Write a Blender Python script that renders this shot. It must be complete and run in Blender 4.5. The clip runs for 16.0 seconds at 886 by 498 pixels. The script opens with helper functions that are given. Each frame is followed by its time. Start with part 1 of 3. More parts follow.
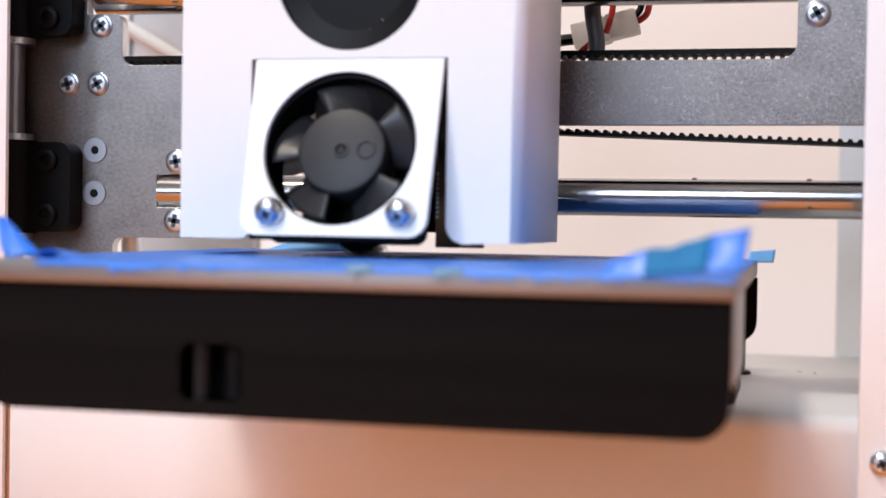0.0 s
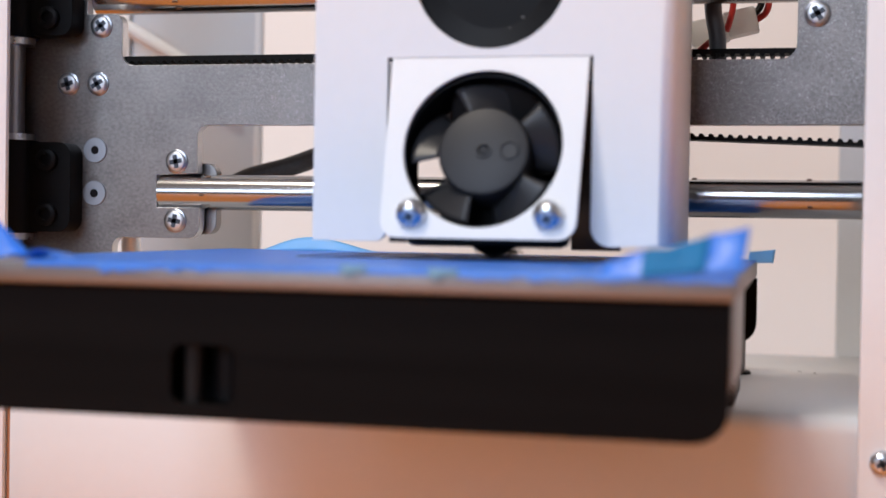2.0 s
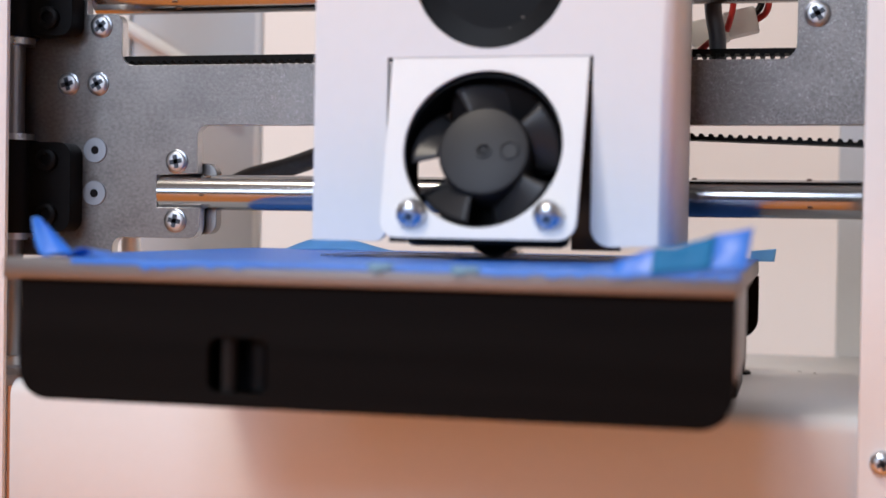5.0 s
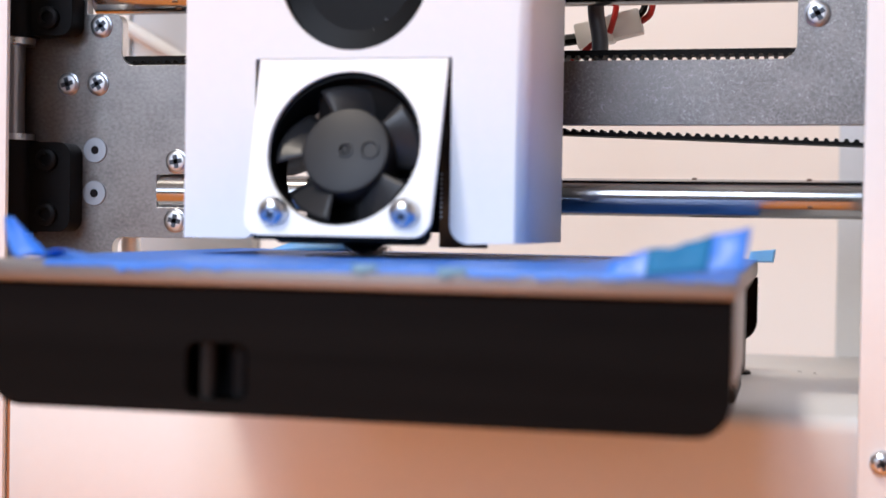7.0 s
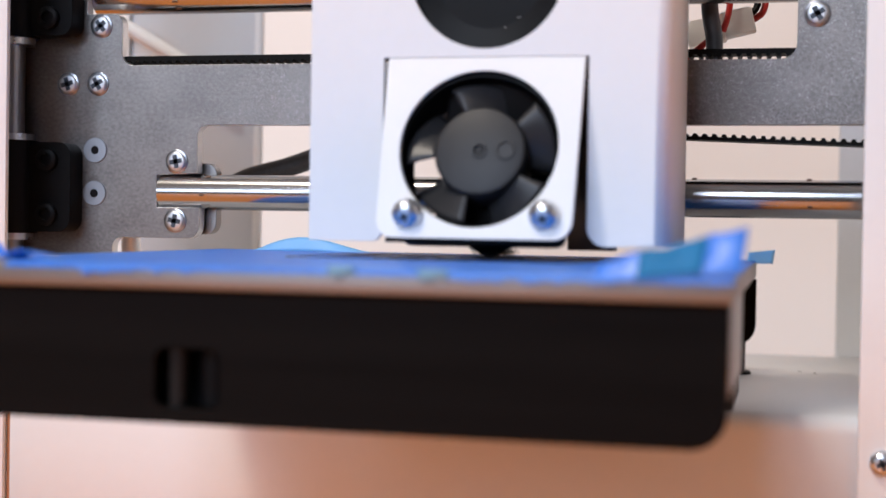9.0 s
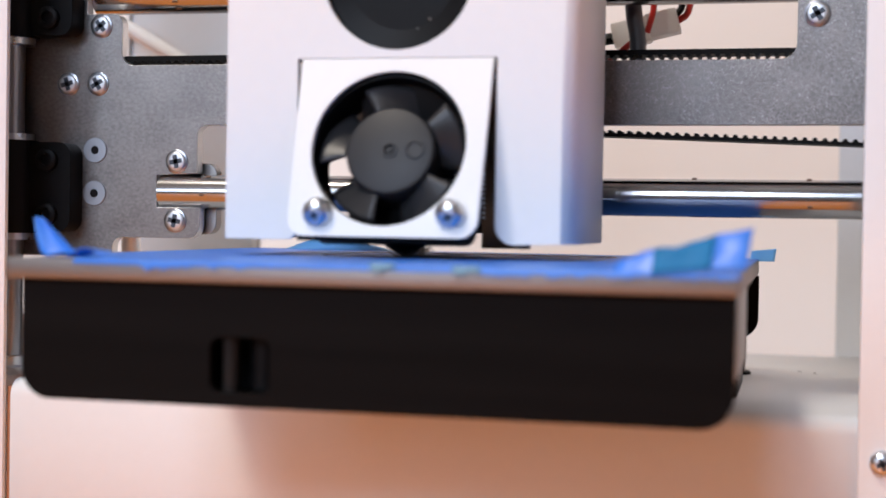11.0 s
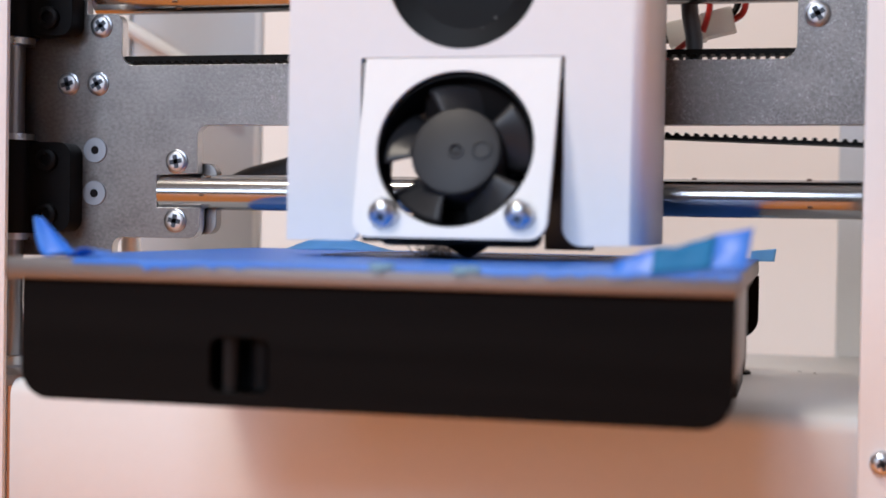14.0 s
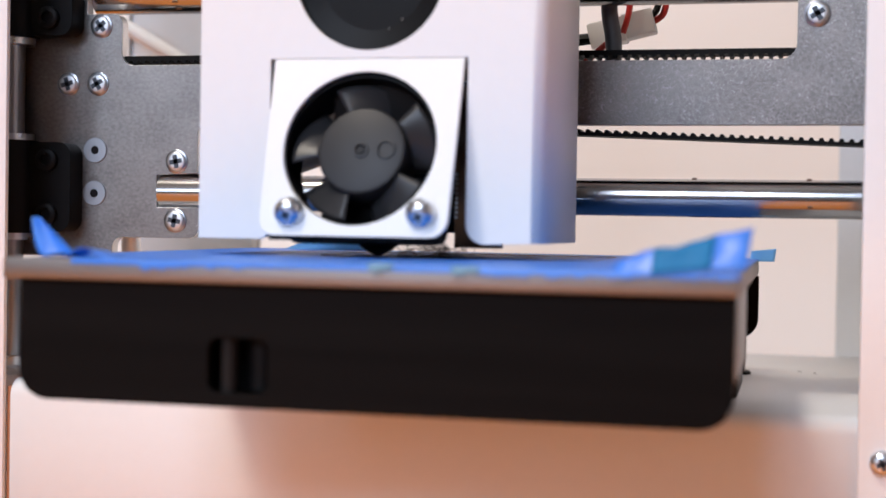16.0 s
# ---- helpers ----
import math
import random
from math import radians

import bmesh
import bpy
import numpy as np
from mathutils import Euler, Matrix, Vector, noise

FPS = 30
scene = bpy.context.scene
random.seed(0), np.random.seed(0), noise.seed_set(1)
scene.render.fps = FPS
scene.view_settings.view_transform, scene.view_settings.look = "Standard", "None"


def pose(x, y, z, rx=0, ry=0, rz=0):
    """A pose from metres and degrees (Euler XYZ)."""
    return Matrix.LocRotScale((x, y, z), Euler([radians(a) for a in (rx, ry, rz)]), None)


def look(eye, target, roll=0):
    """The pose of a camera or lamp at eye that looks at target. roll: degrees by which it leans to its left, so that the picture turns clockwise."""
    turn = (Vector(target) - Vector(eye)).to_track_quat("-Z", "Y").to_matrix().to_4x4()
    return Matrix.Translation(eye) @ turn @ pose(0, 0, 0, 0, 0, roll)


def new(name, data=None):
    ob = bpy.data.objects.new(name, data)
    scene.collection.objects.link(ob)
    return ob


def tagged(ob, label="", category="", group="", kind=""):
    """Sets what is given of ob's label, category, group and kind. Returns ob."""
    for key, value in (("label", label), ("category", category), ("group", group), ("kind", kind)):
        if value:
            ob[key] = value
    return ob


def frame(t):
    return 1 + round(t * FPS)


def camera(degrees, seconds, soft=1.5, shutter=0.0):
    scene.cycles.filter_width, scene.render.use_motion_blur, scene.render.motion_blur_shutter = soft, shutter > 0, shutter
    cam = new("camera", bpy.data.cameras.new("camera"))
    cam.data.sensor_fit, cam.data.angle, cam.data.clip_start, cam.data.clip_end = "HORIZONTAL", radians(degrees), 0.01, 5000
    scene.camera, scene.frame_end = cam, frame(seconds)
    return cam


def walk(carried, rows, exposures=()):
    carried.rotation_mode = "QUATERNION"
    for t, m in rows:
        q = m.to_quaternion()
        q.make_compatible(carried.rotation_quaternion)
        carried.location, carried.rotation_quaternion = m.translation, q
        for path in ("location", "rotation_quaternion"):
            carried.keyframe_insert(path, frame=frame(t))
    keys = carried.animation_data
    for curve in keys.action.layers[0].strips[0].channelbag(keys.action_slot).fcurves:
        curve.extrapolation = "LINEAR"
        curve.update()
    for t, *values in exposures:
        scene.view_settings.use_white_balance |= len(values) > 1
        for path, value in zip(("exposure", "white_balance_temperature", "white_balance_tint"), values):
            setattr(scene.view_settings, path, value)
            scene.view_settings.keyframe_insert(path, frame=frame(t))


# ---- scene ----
SECONDS = 16.0
LIFT = 95.0          # the lens stands 95 mm over the table top; plan numbers are in millimetres from the lens


def mm(x, y, z):
    return Vector((x / 1000.0, y / 1000.0, (z + LIFT) / 1000.0))


# ---------------------------------------------------------------- camera
cam = camera(33.88, SECONDS, soft=1.5, shutter=0.4)
yaw, pitch, roll = radians(13.64), radians(1.01), 0.955
ahead = Vector((-math.sin(yaw) * math.cos(pitch), math.cos(yaw) * math.cos(pitch), -math.sin(pitch)))
EYE = look(mm(0, 0, 0), mm(0, 0, 0) + ahead, roll)
# the lens camera dims its picture a little as the white hood comes towards the middle and the black plate draws back
STOPS = [(0.0, -0.05), (0.52, -0.20), (1.4, -0.42), (2.0, -0.36), (2.27, -0.28), (2.6, -0.12), (3.14, -0.05), (3.5, -0.06), (4.01, -0.15),
         (4.88, -0.42), (5.4, -0.36), (5.68, -0.28), (6.0, -0.12), (6.55, -0.06), (7.0, -0.06), (7.4, -0.15), (8.24, -0.41), (8.7, -0.36),
         (9.03, -0.27), (9.4, -0.12), (9.83, -0.08), (10.3, -0.09), (10.76, -0.17), (11.48, -0.38), (11.9, -0.33), (12.12, -0.27),
         (12.45, -0.13), (12.76, -0.10), (13.0, -0.10), (13.4, -0.19), (14.07, -0.38), (14.5, -0.33), (14.73, -0.27), (15.05, -0.15),
         (15.39, -0.13), (15.7, -0.16), (16.0, -0.21)]
walk(cam, [(0.0, EYE), (SECONDS, EYE)], exposures=[(t, e, 6150, 10) for t, e in STOPS])
cam.data.dof.use_dof = True
cam.data.dof.focus_distance = 0.318
cam.data.dof.aperture_fstop = 14.0

# ---------------------------------------------------------------- light: window behind the camera, small one added for gloss, warm ceiling lamp
world = bpy.data.worlds.new("world")
scene.world = world
world.use_nodes = True
sky = world.node_tree.nodes.new("ShaderNodeTexSky")
sky.sky_type = "NISHITA"
sky.sun_disc = False
sky.sun_elevation, sky.sun_rotation = radians(35), radians(200)
world.node_tree.links.new(sky.outputs[0], world.node_tree.nodes["Background"].inputs[0])
world.node_tree.nodes["Background"].inputs[1].default_value = 0.08


def window_light(name, x, y, z, tx, ty, tz, w, h, watts, colour):
    data = bpy.data.lights.new(name, "AREA")
    data.shape, data.size, data.size_y, data.energy, data.color = "RECTANGLE", w, h, watts, colour
    ob = new(name, data)
    ob.matrix_world = look((x, y, z), (tx, ty, tz))
    return ob


LAMP_X, LAMP_Y = -0.76, -0.72
window_light("window_daylight", -0.34, -1.49, 1.02, -0.34, 0.0, 1.02, 0.64, 0.80, 35, (0.73, 0.83, 1.0))
# Unseen small window, added to put gloss on the steel and black plate.
window_light("added_gloss_light", -0.88, -1.49, 0.45, -0.88, 0.0, 0.45, 0.30, 0.50, 5, (0.73, 0.83, 1.0))
window_light("ceiling_lamp_glow", LAMP_X, LAMP_Y, 2.20, LAMP_X, LAMP_Y, 0.0, 0.30, 0.30, 58, (1.0, 0.86, 0.70))


# ---------------------------------------------------------------- materials
def material(name, colour, rough=0.5, metal=0.0, grain=0.0, grain_scale=400.0, blotch=0.06, blotch_scale=25.0,
             bump=0.0, bump_scale=900.0, stretch=(1, 1, 1), coat=0.0, rough_var=0.1, spec=0.5):
    m = bpy.data.materials.new(name)
    m.use_nodes = True
    nt = m.node_tree
    b = nt.nodes["Principled BSDF"]
    b.inputs["Roughness"].default_value, b.inputs["Metallic"].default_value = rough, metal
    b.inputs["Coat Weight"].default_value = coat
    b.inputs["Specular IOR Level"].default_value = spec
    co = nt.nodes.new("ShaderNodeTexCoord")
    mp = nt.nodes.new("ShaderNodeMapping")
    mp.inputs["Scale"].default_value = stretch
    nt.links.new(co.outputs["Object"], mp.inputs["Vector"])

    def noise_node(scale, detail):
        n = nt.nodes.new("ShaderNodeTexNoise")
        n.inputs["Scale"].default_value, n.inputs["Detail"].default_value = scale, detail
        nt.links.new(mp.outputs[0], n.inputs["Vector"])
        return n
    big, fine = noise_node(blotch_scale, 3), noise_node(grain_scale, 5)
    tot = nt.nodes.new("ShaderNodeMath")
    tot.operation = "MULTIPLY_ADD"
    nt.links.new(big.outputs["Fac"], tot.inputs[0])
    tot.inputs[1].default_value, tot.inputs[2].default_value = 2 * blotch, 1 - blotch - grain
    add = nt.nodes.new("ShaderNodeMath")
    add.operation = "MULTIPLY_ADD"
    nt.links.new(fine.outputs["Fac"], add.inputs[0])
    add.inputs[1].default_value = 2 * grain
    nt.links.new(tot.outputs[0], add.inputs[2])
    mix = nt.nodes.new("ShaderNodeVectorMath")
    mix.operation = "SCALE"
    mix.inputs[0].default_value = colour
    nt.links.new(add.outputs[0], mix.inputs["Scale"])
    nt.links.new(mix.outputs[0], b.inputs["Base Color"])
    r = nt.nodes.new("ShaderNodeMath")
    r.operation = "MULTIPLY_ADD"
    nt.links.new(fine.outputs["Fac"], r.inputs[0])
    r.inputs[1].default_value, r.inputs[2].default_value = 2 * rough_var * rough, rough - rough_var * rough
    nt.links.new(r.outputs[0], b.inputs["Roughness"])
    if bump:
        bn = noise_node(bump_scale, 3)
        bp = nt.nodes.new("ShaderNodeBump")
        bp.inputs["Strength"].default_value, bp.inputs["Distance"].default_value = bump, 0.0002
        nt.links.new(bn.outputs["Fac"], bp.inputs["Height"])
        nt.links.new(bp.outputs[0], b.inputs["Normal"])
    return m


def let_through(m, colour, share):
    """Thin paper: part of the light comes through from behind."""
    nt = m.node_tree
    out = nt.nodes["Material Output"]
    t = nt.nodes.new("ShaderNodeBsdfTranslucent")
    t.inputs["Color"].default_value = colour
    mix = nt.nodes.new("ShaderNodeMixShader")
    mix.inputs[0].default_value = share
    nt.links.new(nt.nodes["Principled BSDF"].outputs[0], mix.inputs[1])
    nt.links.new(t.outputs[0], mix.inputs[2])
    nt.links.new(mix.outputs[0], out.inputs[0])


WHITE = material("white_powder_coat", (0.715, 0.720, 0.726), 0.60, grain=0.02, bump=0.12, bump_scale=2500, blotch=0.02)


def scratched_steel():
    """Brushed zinc plate with patches of fine curled scratches."""
    m = material("zinc_steel", (0.180, 0.167, 0.159), 0.38, 1.0, grain=0.50, grain_scale=1500, blotch=0.32, blotch_scale=120,
                 bump=0.08, bump_scale=1800, stretch=(0.7, 1, 1), rough_var=0.3)
    nt = m.node_tree
    b = nt.nodes["Principled BSDF"]
    co = nt.nodes.new("ShaderNodeTexCoord")

    def hairs(scale, warp, width):
        n = nt.nodes.new("ShaderNodeTexNoise")
        n.inputs["Scale"].default_value, n.inputs["Detail"].default_value, n.inputs["Distortion"].default_value = scale, 1.0, warp
        nt.links.new(co.outputs["Object"], n.inputs["Vector"])
        r = nt.nodes.new("ShaderNodeValToRGB")
        e = r.color_ramp.elements
        e[0].position, e[0].color = 0.5 - width, (0, 0, 0, 1)
        e[1].position, e[1].color = 0.5, (1, 1, 1, 1)
        last = e.new(0.5 + width)
        last.color = (0, 0, 0, 1)
        nt.links.new(n.outputs["Fac"], r.inputs[0])
        return r

    def maths(op, x, y):
        k = nt.nodes.new("ShaderNodeMath")
        k.operation = op
        for i, q in enumerate((x, y)):
            if isinstance(q, (int, float)):
                k.inputs[i].default_value = q
            else:
                nt.links.new(q, k.inputs[i])
        return k.outputs[0]
    lines = maths("MAXIMUM", hairs(260, 3.2, 0.009).outputs[0], hairs(520, 2.5, 0.015).outputs[0])
    lines = maths("MAXIMUM", lines, hairs(360, 5.0, 0.010).outputs[0])
    sep = nt.nodes.new("ShaderNodeSeparateXYZ")
    nt.links.new(co.outputs["Object"], sep.inputs[0])
    ramp = nt.nodes.new("ShaderNodeMapRange")
    ramp.inputs["From Min"].default_value, ramp.inputs["From Max"].default_value = -0.060, -0.030
    ramp.inputs["To Min"].default_value, ramp.inputs["To Max"].default_value = 0.10, 0.62
    nt.links.new(sep.outputs[0], ramp.inputs[0])
    patch = nt.nodes.new("ShaderNodeTexNoise")
    patch.inputs["Scale"].default_value, patch.inputs["Detail"].default_value = 70, 4
    nt.links.new(co.outputs["Object"], patch.inputs["Vector"])
    amount = maths("MULTIPLY", maths("MULTIPLY", lines, ramp.outputs[0]), maths("MULTIPLY", patch.outputs["Fac"], 1.7))
    old = b.inputs["Base Color"].links[0].from_socket
    mix = nt.nodes.new("ShaderNodeMix")
    mix.data_type = "RGBA"
    nt.links.new(amount, mix.inputs["Factor"])
    nt.links.new(old, mix.inputs[6])
    mix.inputs[7].default_value = (0.62, 0.61, 0.61, 1)
    nt.links.new(mix.outputs[2], b.inputs["Base Color"])
    rough = b.inputs["Roughness"].links[0].from_socket
    nt.links.new(maths("ADD", rough, maths("MULTIPLY", amount, 0.30)), b.inputs["Roughness"])
    bump = nt.nodes.new("ShaderNodeBump")
    bump.inputs["Strength"].default_value, bump.inputs["Distance"].default_value = 0.25, 0.0002
    nt.links.new(amount, bump.inputs["Height"])
    nt.links.new(b.inputs["Normal"].links[0].from_socket, bump.inputs["Normal"])
    nt.links.new(bump.outputs[0], b.inputs["Normal"])
    return m


# White paint toned grey: the rear panel's shade is put into the colour.
SHADEPAINT = material("shaded_white_paint", (0.56, 0.585, 0.62), 0.60, grain=0.02, bump=0.1, bump_scale=2500, blotch=0.03)

STEEL = scratched_steel()
EDGE = material("bright_steel", (0.90, 0.90, 0.90), 0.50, 1.0, grain=0.1)
CHROME = material("ground_rod", (0.33, 0.328, 0.33), 0.18, 1.0, grain=0.03, blotch=0.08, blotch_scale=80)
CLIP = material("grey_clip", (0.24, 0.235, 0.23), 0.35, 0.9, grain=0.08)
DARKROD = material("dull_rod", (0.30, 0.31, 0.34), 0.30, 1.0, grain=0.1)
ZINC = material("zinc_screw", (0.60, 0.63, 0.67), 0.28, 1.0, grain=0.06)
PLATED = material("dull_plated_screw", (0.50, 0.52, 0.54), 0.46, 1.0, grain=0.12, grain_scale=900, rough_var=0.3)
WASHER = material("grey_washer", (0.27, 0.29, 0.32), 0.45, 0.8, grain=0.05)
BLACK = material("black_plastic", (0.0035, 0.0035, 0.004), 0.45, grain=0.1, bump=0.1, spec=0.10)
FANBLACK = material("fan_plastic", (0.021, 0.021, 0.023), 0.46, grain=0.1, bump=0.15, bump_scale=3000, spec=0.25)
DARKFAN = material("dark_fan_plastic", (0.0055, 0.0053, 0.0056), 0.40, grain=0.1, bump=0.1, spec=0.09)
BLADE = material("fan_blade", (0.022, 0.022, 0.024), 0.36, grain=0.05, spec=0.3)
# Two dark tones that paint the shade inside recesses and holes.
RECESS = material("cross_recess_shade", (0.05, 0.06, 0.075), 0.45, 0.4, spec=0.3)
HOLESHADE = material("hollow_shade", (0.006, 0.006, 0.007), 0.6, spec=0.1)
COAT = material("black_coat", (0.0038, 0.0032, 0.0031), 0.44, grain=0.62, grain_scale=230, stretch=(0.03, 1, 1.0), blotch=0.3, blotch_scale=45, bump=0.1, rough_var=0.4, spec=0.055)
RUBBER = material("belt_rubber", (0.003, 0.003, 0.003), 0.6, grain=0.1, spec=0.1)
TAPE = material("blue_tape", (0.06, 0.25, 0.84), 0.36, grain=0.08, blotch=0.14, blotch_scale=90, bump=0.06, bump_scale=1200, stretch=(1, 0.4, 1))


let_through(TAPE, (0.10, 0.42, 0.90, 1), 0.30)
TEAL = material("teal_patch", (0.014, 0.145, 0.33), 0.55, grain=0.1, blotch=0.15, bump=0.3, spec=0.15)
# Same tape, paler: light from behind is also put into the base colour.
PALE = material("backlit_blue_tape", (0.28, 0.60, 0.94), 0.45, grain=0.08, blotch=0.14, blotch_scale=90)
let_through(PALE, (0.30, 0.68, 0.90, 1), 0.45)
PIN = material("dark_pin", (0.012, 0.011, 0.011), 0.5, grain=0.1, spec=0.1)
SCRAP = material("green_scrap", (0.11, 0.24, 0.36), 0.5, grain=0.1, blotch=0.2)
ALU = material("aluminium", (0.28, 0.268, 0.262), 0.50, 1.0, grain=0.08, grain_scale=500, stretch=(0.1, 1, 1), bump=0.1)
BROWN = material("brown_board", (0.10, 0.042, 0.014), 0.5, grain=0.1)
SEAM = material("brown_seam", (0.42, 0.17, 0.07), 0.6)
RED = material("red_wire", (0.45, 0.02, 0.015), 0.4)
PLUG = material("white_plug", (0.72, 0.71, 0.69), 0.4, grain=0.03)
CABLE = material("grey_cable", (0.065, 0.067, 0.075), 0.45, grain=0.1)
BRAID = material("braided_sleeve", (0.05, 0.05, 0.05), 0.6, grain=0.5, grain_scale=1200, bump=0.8, bump_scale=1500)
let_through(PLUG, (0.9, 0.88, 0.86, 1), 0.55)
PRINT = material("black_filament", (0.030, 0.030, 0.033), 0.30, grain=0.1)
WOOD = material("orange_wood", (0.93, 0.30, 0.035), 0.45, grain=0.12, grain_scale=60, stretch=(0.08, 1, 1), blotch=0.12, blotch_scale=8)
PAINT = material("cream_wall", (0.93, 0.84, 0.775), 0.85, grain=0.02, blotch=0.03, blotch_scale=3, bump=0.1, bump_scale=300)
# Dark brown for unseen walls, so they throw little fill light.
DULL = material("low_fill_wall", (0.17, 0.135, 0.115), 0.85, grain=0.02, blotch=0.03, blotch_scale=3, bump=0.1, bump_scale=300)
CEIL = material("dimmed_ceiling", (0.50, 0.46, 0.43), 0.9, grain=0.02)
CARPET = material("floor_boards", (0.24, 0.22, 0.20), 0.6, grain=0.1, grain_scale=40, stretch=(0.1, 1, 1))


# ---------------------------------------------------------------- mesh helpers (millimetres)
def thing(name, x, y, z, label, category, group="", kind=""):
    ob = new(name)
    ob.empty_display_size = 0.01
    ob.location = mm(x, y, z)
    ob["at"] = (x, y, z)
    return tagged(ob, label, category, group, kind)


def part(name, bm, mat, parent, label="", at=None, smooth=40, bevel=0.0):
    """Link a bmesh in plan millimetres as one mesh under parent; at: origin of the part."""
    base = Vector(parent["at"])
    org = Vector(at) if at is not None else base
    bmesh.ops.translate(bm, verts=bm.verts, vec=-org)
    bmesh.ops.scale(bm, verts=bm.verts, vec=(0.001, 0.001, 0.001))
    bmesh.ops.recalc_face_normals(bm, faces=bm.faces)
    me = bpy.data.meshes.new(name)
    bm.to_mesh(me)
    bm.free()
    me.materials.append(mat)
    if smooth:
        me.shade_smooth()
        me.set_sharp_from_angle(angle=radians(smooth))
    ob = new(name, me)
    ob.parent = parent
    ob.location = (org - base) / 1000.0
    ob["at"] = tuple(org)
    if bevel:
        mod = ob.modifiers.new("bevel", "BEVEL")
        mod.width, mod.segments, mod.limit_method, mod.angle_limit = bevel / 1000.0, 2, "ANGLE", radians(40)
    if label:
        ob["label"] = label
    return ob


def box(x0, x1, y0, y1, z0, z1, bev=0.0, bm=None):
    bm = bm or bmesh.new()
    m = Matrix.Translation(((x0 + x1) / 2, (y0 + y1) / 2, (z0 + z1) / 2)) @ Matrix.Diagonal((x1 - x0, y1 - y0, z1 - z0, 1))
    vs = bmesh.ops.create_cube(bm, size=1, matrix=m)["verts"]
    if bev:
        es = {e for v in vs for e in v.link_edges}
        bmesh.ops.bevel(bm, geom=list(es), offset=bev, segments=2, affect="EDGES", profile=0.5)
    return bm


def rounded(x0, x1, z0, z1, r, n=5):
    """Outline of a rectangle; r: one radius or four (bottom left, bottom right, top right, top left)."""
    rs = r if isinstance(r, (tuple, list)) else (r, r, r, r)
    out = []
    for k, (cx, cz, a) in enumerate(((x0, z0, 180), (x1, z0, 270), (x1, z1, 0), (x0, z1, 90))):
        q = rs[k]
        sx, sz = (1, -1)[k in (1, 2)], (1, -1)[k in (2, 3)]
        if q <= 0:
            out.append((cx, cz))
            continue
        for i in range(n + 1):
            t = radians(a + 90 * i / n)
            out.append((cx + sx * q + q * math.cos(t), cz + sz * q + q * math.sin(t)))
    return out


def ring(cx, cz, r, n=40):
    return [(cx + r * math.cos(2 * math.pi * i / n), cz + r * math.sin(2 * math.pi * i / n)) for i in range(n)]


def plate(outline, y0, y1, holes=(), bm=None, tilt=None):
    """A sheet in the xz plane from y0 to y1 with holes; tilt(x, y, z) bends it."""
    bm = bm or bmesh.new()
    edges, start = [], len(bm.verts)
    for loop in (outline, *holes):
        vs = [bm.verts.new((x, y0, z)) for x, z in loop]
        edges += [bm.edges.new((vs[i], vs[(i + 1) % len(vs)])) for i in range(len(vs))]
    faces = [g for g in bmesh.ops.triangle_fill(bm, edges=edges, use_beauty=True)["geom"] if isinstance(g, bmesh.types.BMFace)]
    ext = bmesh.ops.extrude_face_region(bm, geom=faces)["geom"]
    bmesh.ops.translate(bm, verts=[g for g in ext if isinstance(g, bmesh.types.BMVert)], vec=(0, y1 - y0, 0))
    if tilt:
        for v in bm.verts:
            v.co = tilt(*v.co)
    return bm


def rod(p0, p1, r0, r1=None, n=24, bm=None):
    bm = bm or bmesh.new()
    a, b = Vector(p0), Vector(p1)
    q = (b - a).to_track_quat("Z", "Y").to_matrix().to_4x4()
    bmesh.ops.create_cone(bm, cap_ends=True, segments=n, radius1=r0, radius2=r0 if r1 is None else r1, depth=(b - a).length,
                          matrix=Matrix.Translation((a + b) / 2) @ q)
    return bm


def lathe(profile, origin, axis, n=28, bm=None):
    """Turn (radius, height) pairs round axis at origin."""
    bm = bm or bmesh.new()
    q = Vector(axis).to_track_quat("Z", "Y").to_matrix()
    o, rows = Vector(origin), []
    for r, h in profile:
        rows.append([bm.verts.new(o + q @ Vector((r * math.cos(2 * math.pi * i / n), r * math.sin(2 * math.pi * i / n), h))) for i in range(n)])
    for a, b in zip(rows, rows[1:]):
        for i in range(n):
            bm.faces.new((a[i], a[(i + 1) % n], b[(i + 1) % n], b[i]))
    for row in (rows[0], rows[-1]):
        bm.faces.new(row)
    return bm


def tube(points, r, n=8, bm=None, steps=6):
    """A round strand along a smooth line through the points."""
    bm = bm or bmesh.new()
    pts = [Vector(q) for q in points]
    ext = [2 * pts[0] - pts[1], *pts, 2 * pts[-1] - pts[-2]]
    line = []
    for k in range(1, len(ext) - 2):
        a, b, c, d = ext[k - 1:k + 3]
        for s in range(steps):
            t = s / steps
            line.append(0.5 * (2 * b + (c - a) * t + (2 * a - 5 * b + 4 * c - d) * t * t + (3 * b - a - 3 * c + d) * t ** 3))
    line.append(pts[-1])
    side, rows = None, []
    for i, q in enumerate(line):
        d = (line[min(i + 1, len(line) - 1)] - line[max(i - 1, 0)]).normalized()
        side = d.orthogonal().normalized() if side is None else (side - d * side.dot(d)).normalized()
        up = d.cross(side)
        rows.append([bm.verts.new(q + r * (side * math.cos(2 * math.pi * k / n) + up * math.sin(2 * math.pi * k / n))) for k in range(n)])
    for a, b in zip(rows, rows[1:]):
        for i in range(n):
            bm.faces.new((a[i], a[(i + 1) % n], b[(i + 1) % n], b[i]))
    bm.faces.new(rows[0]), bm.faces.new(rows[-1])
    return bm


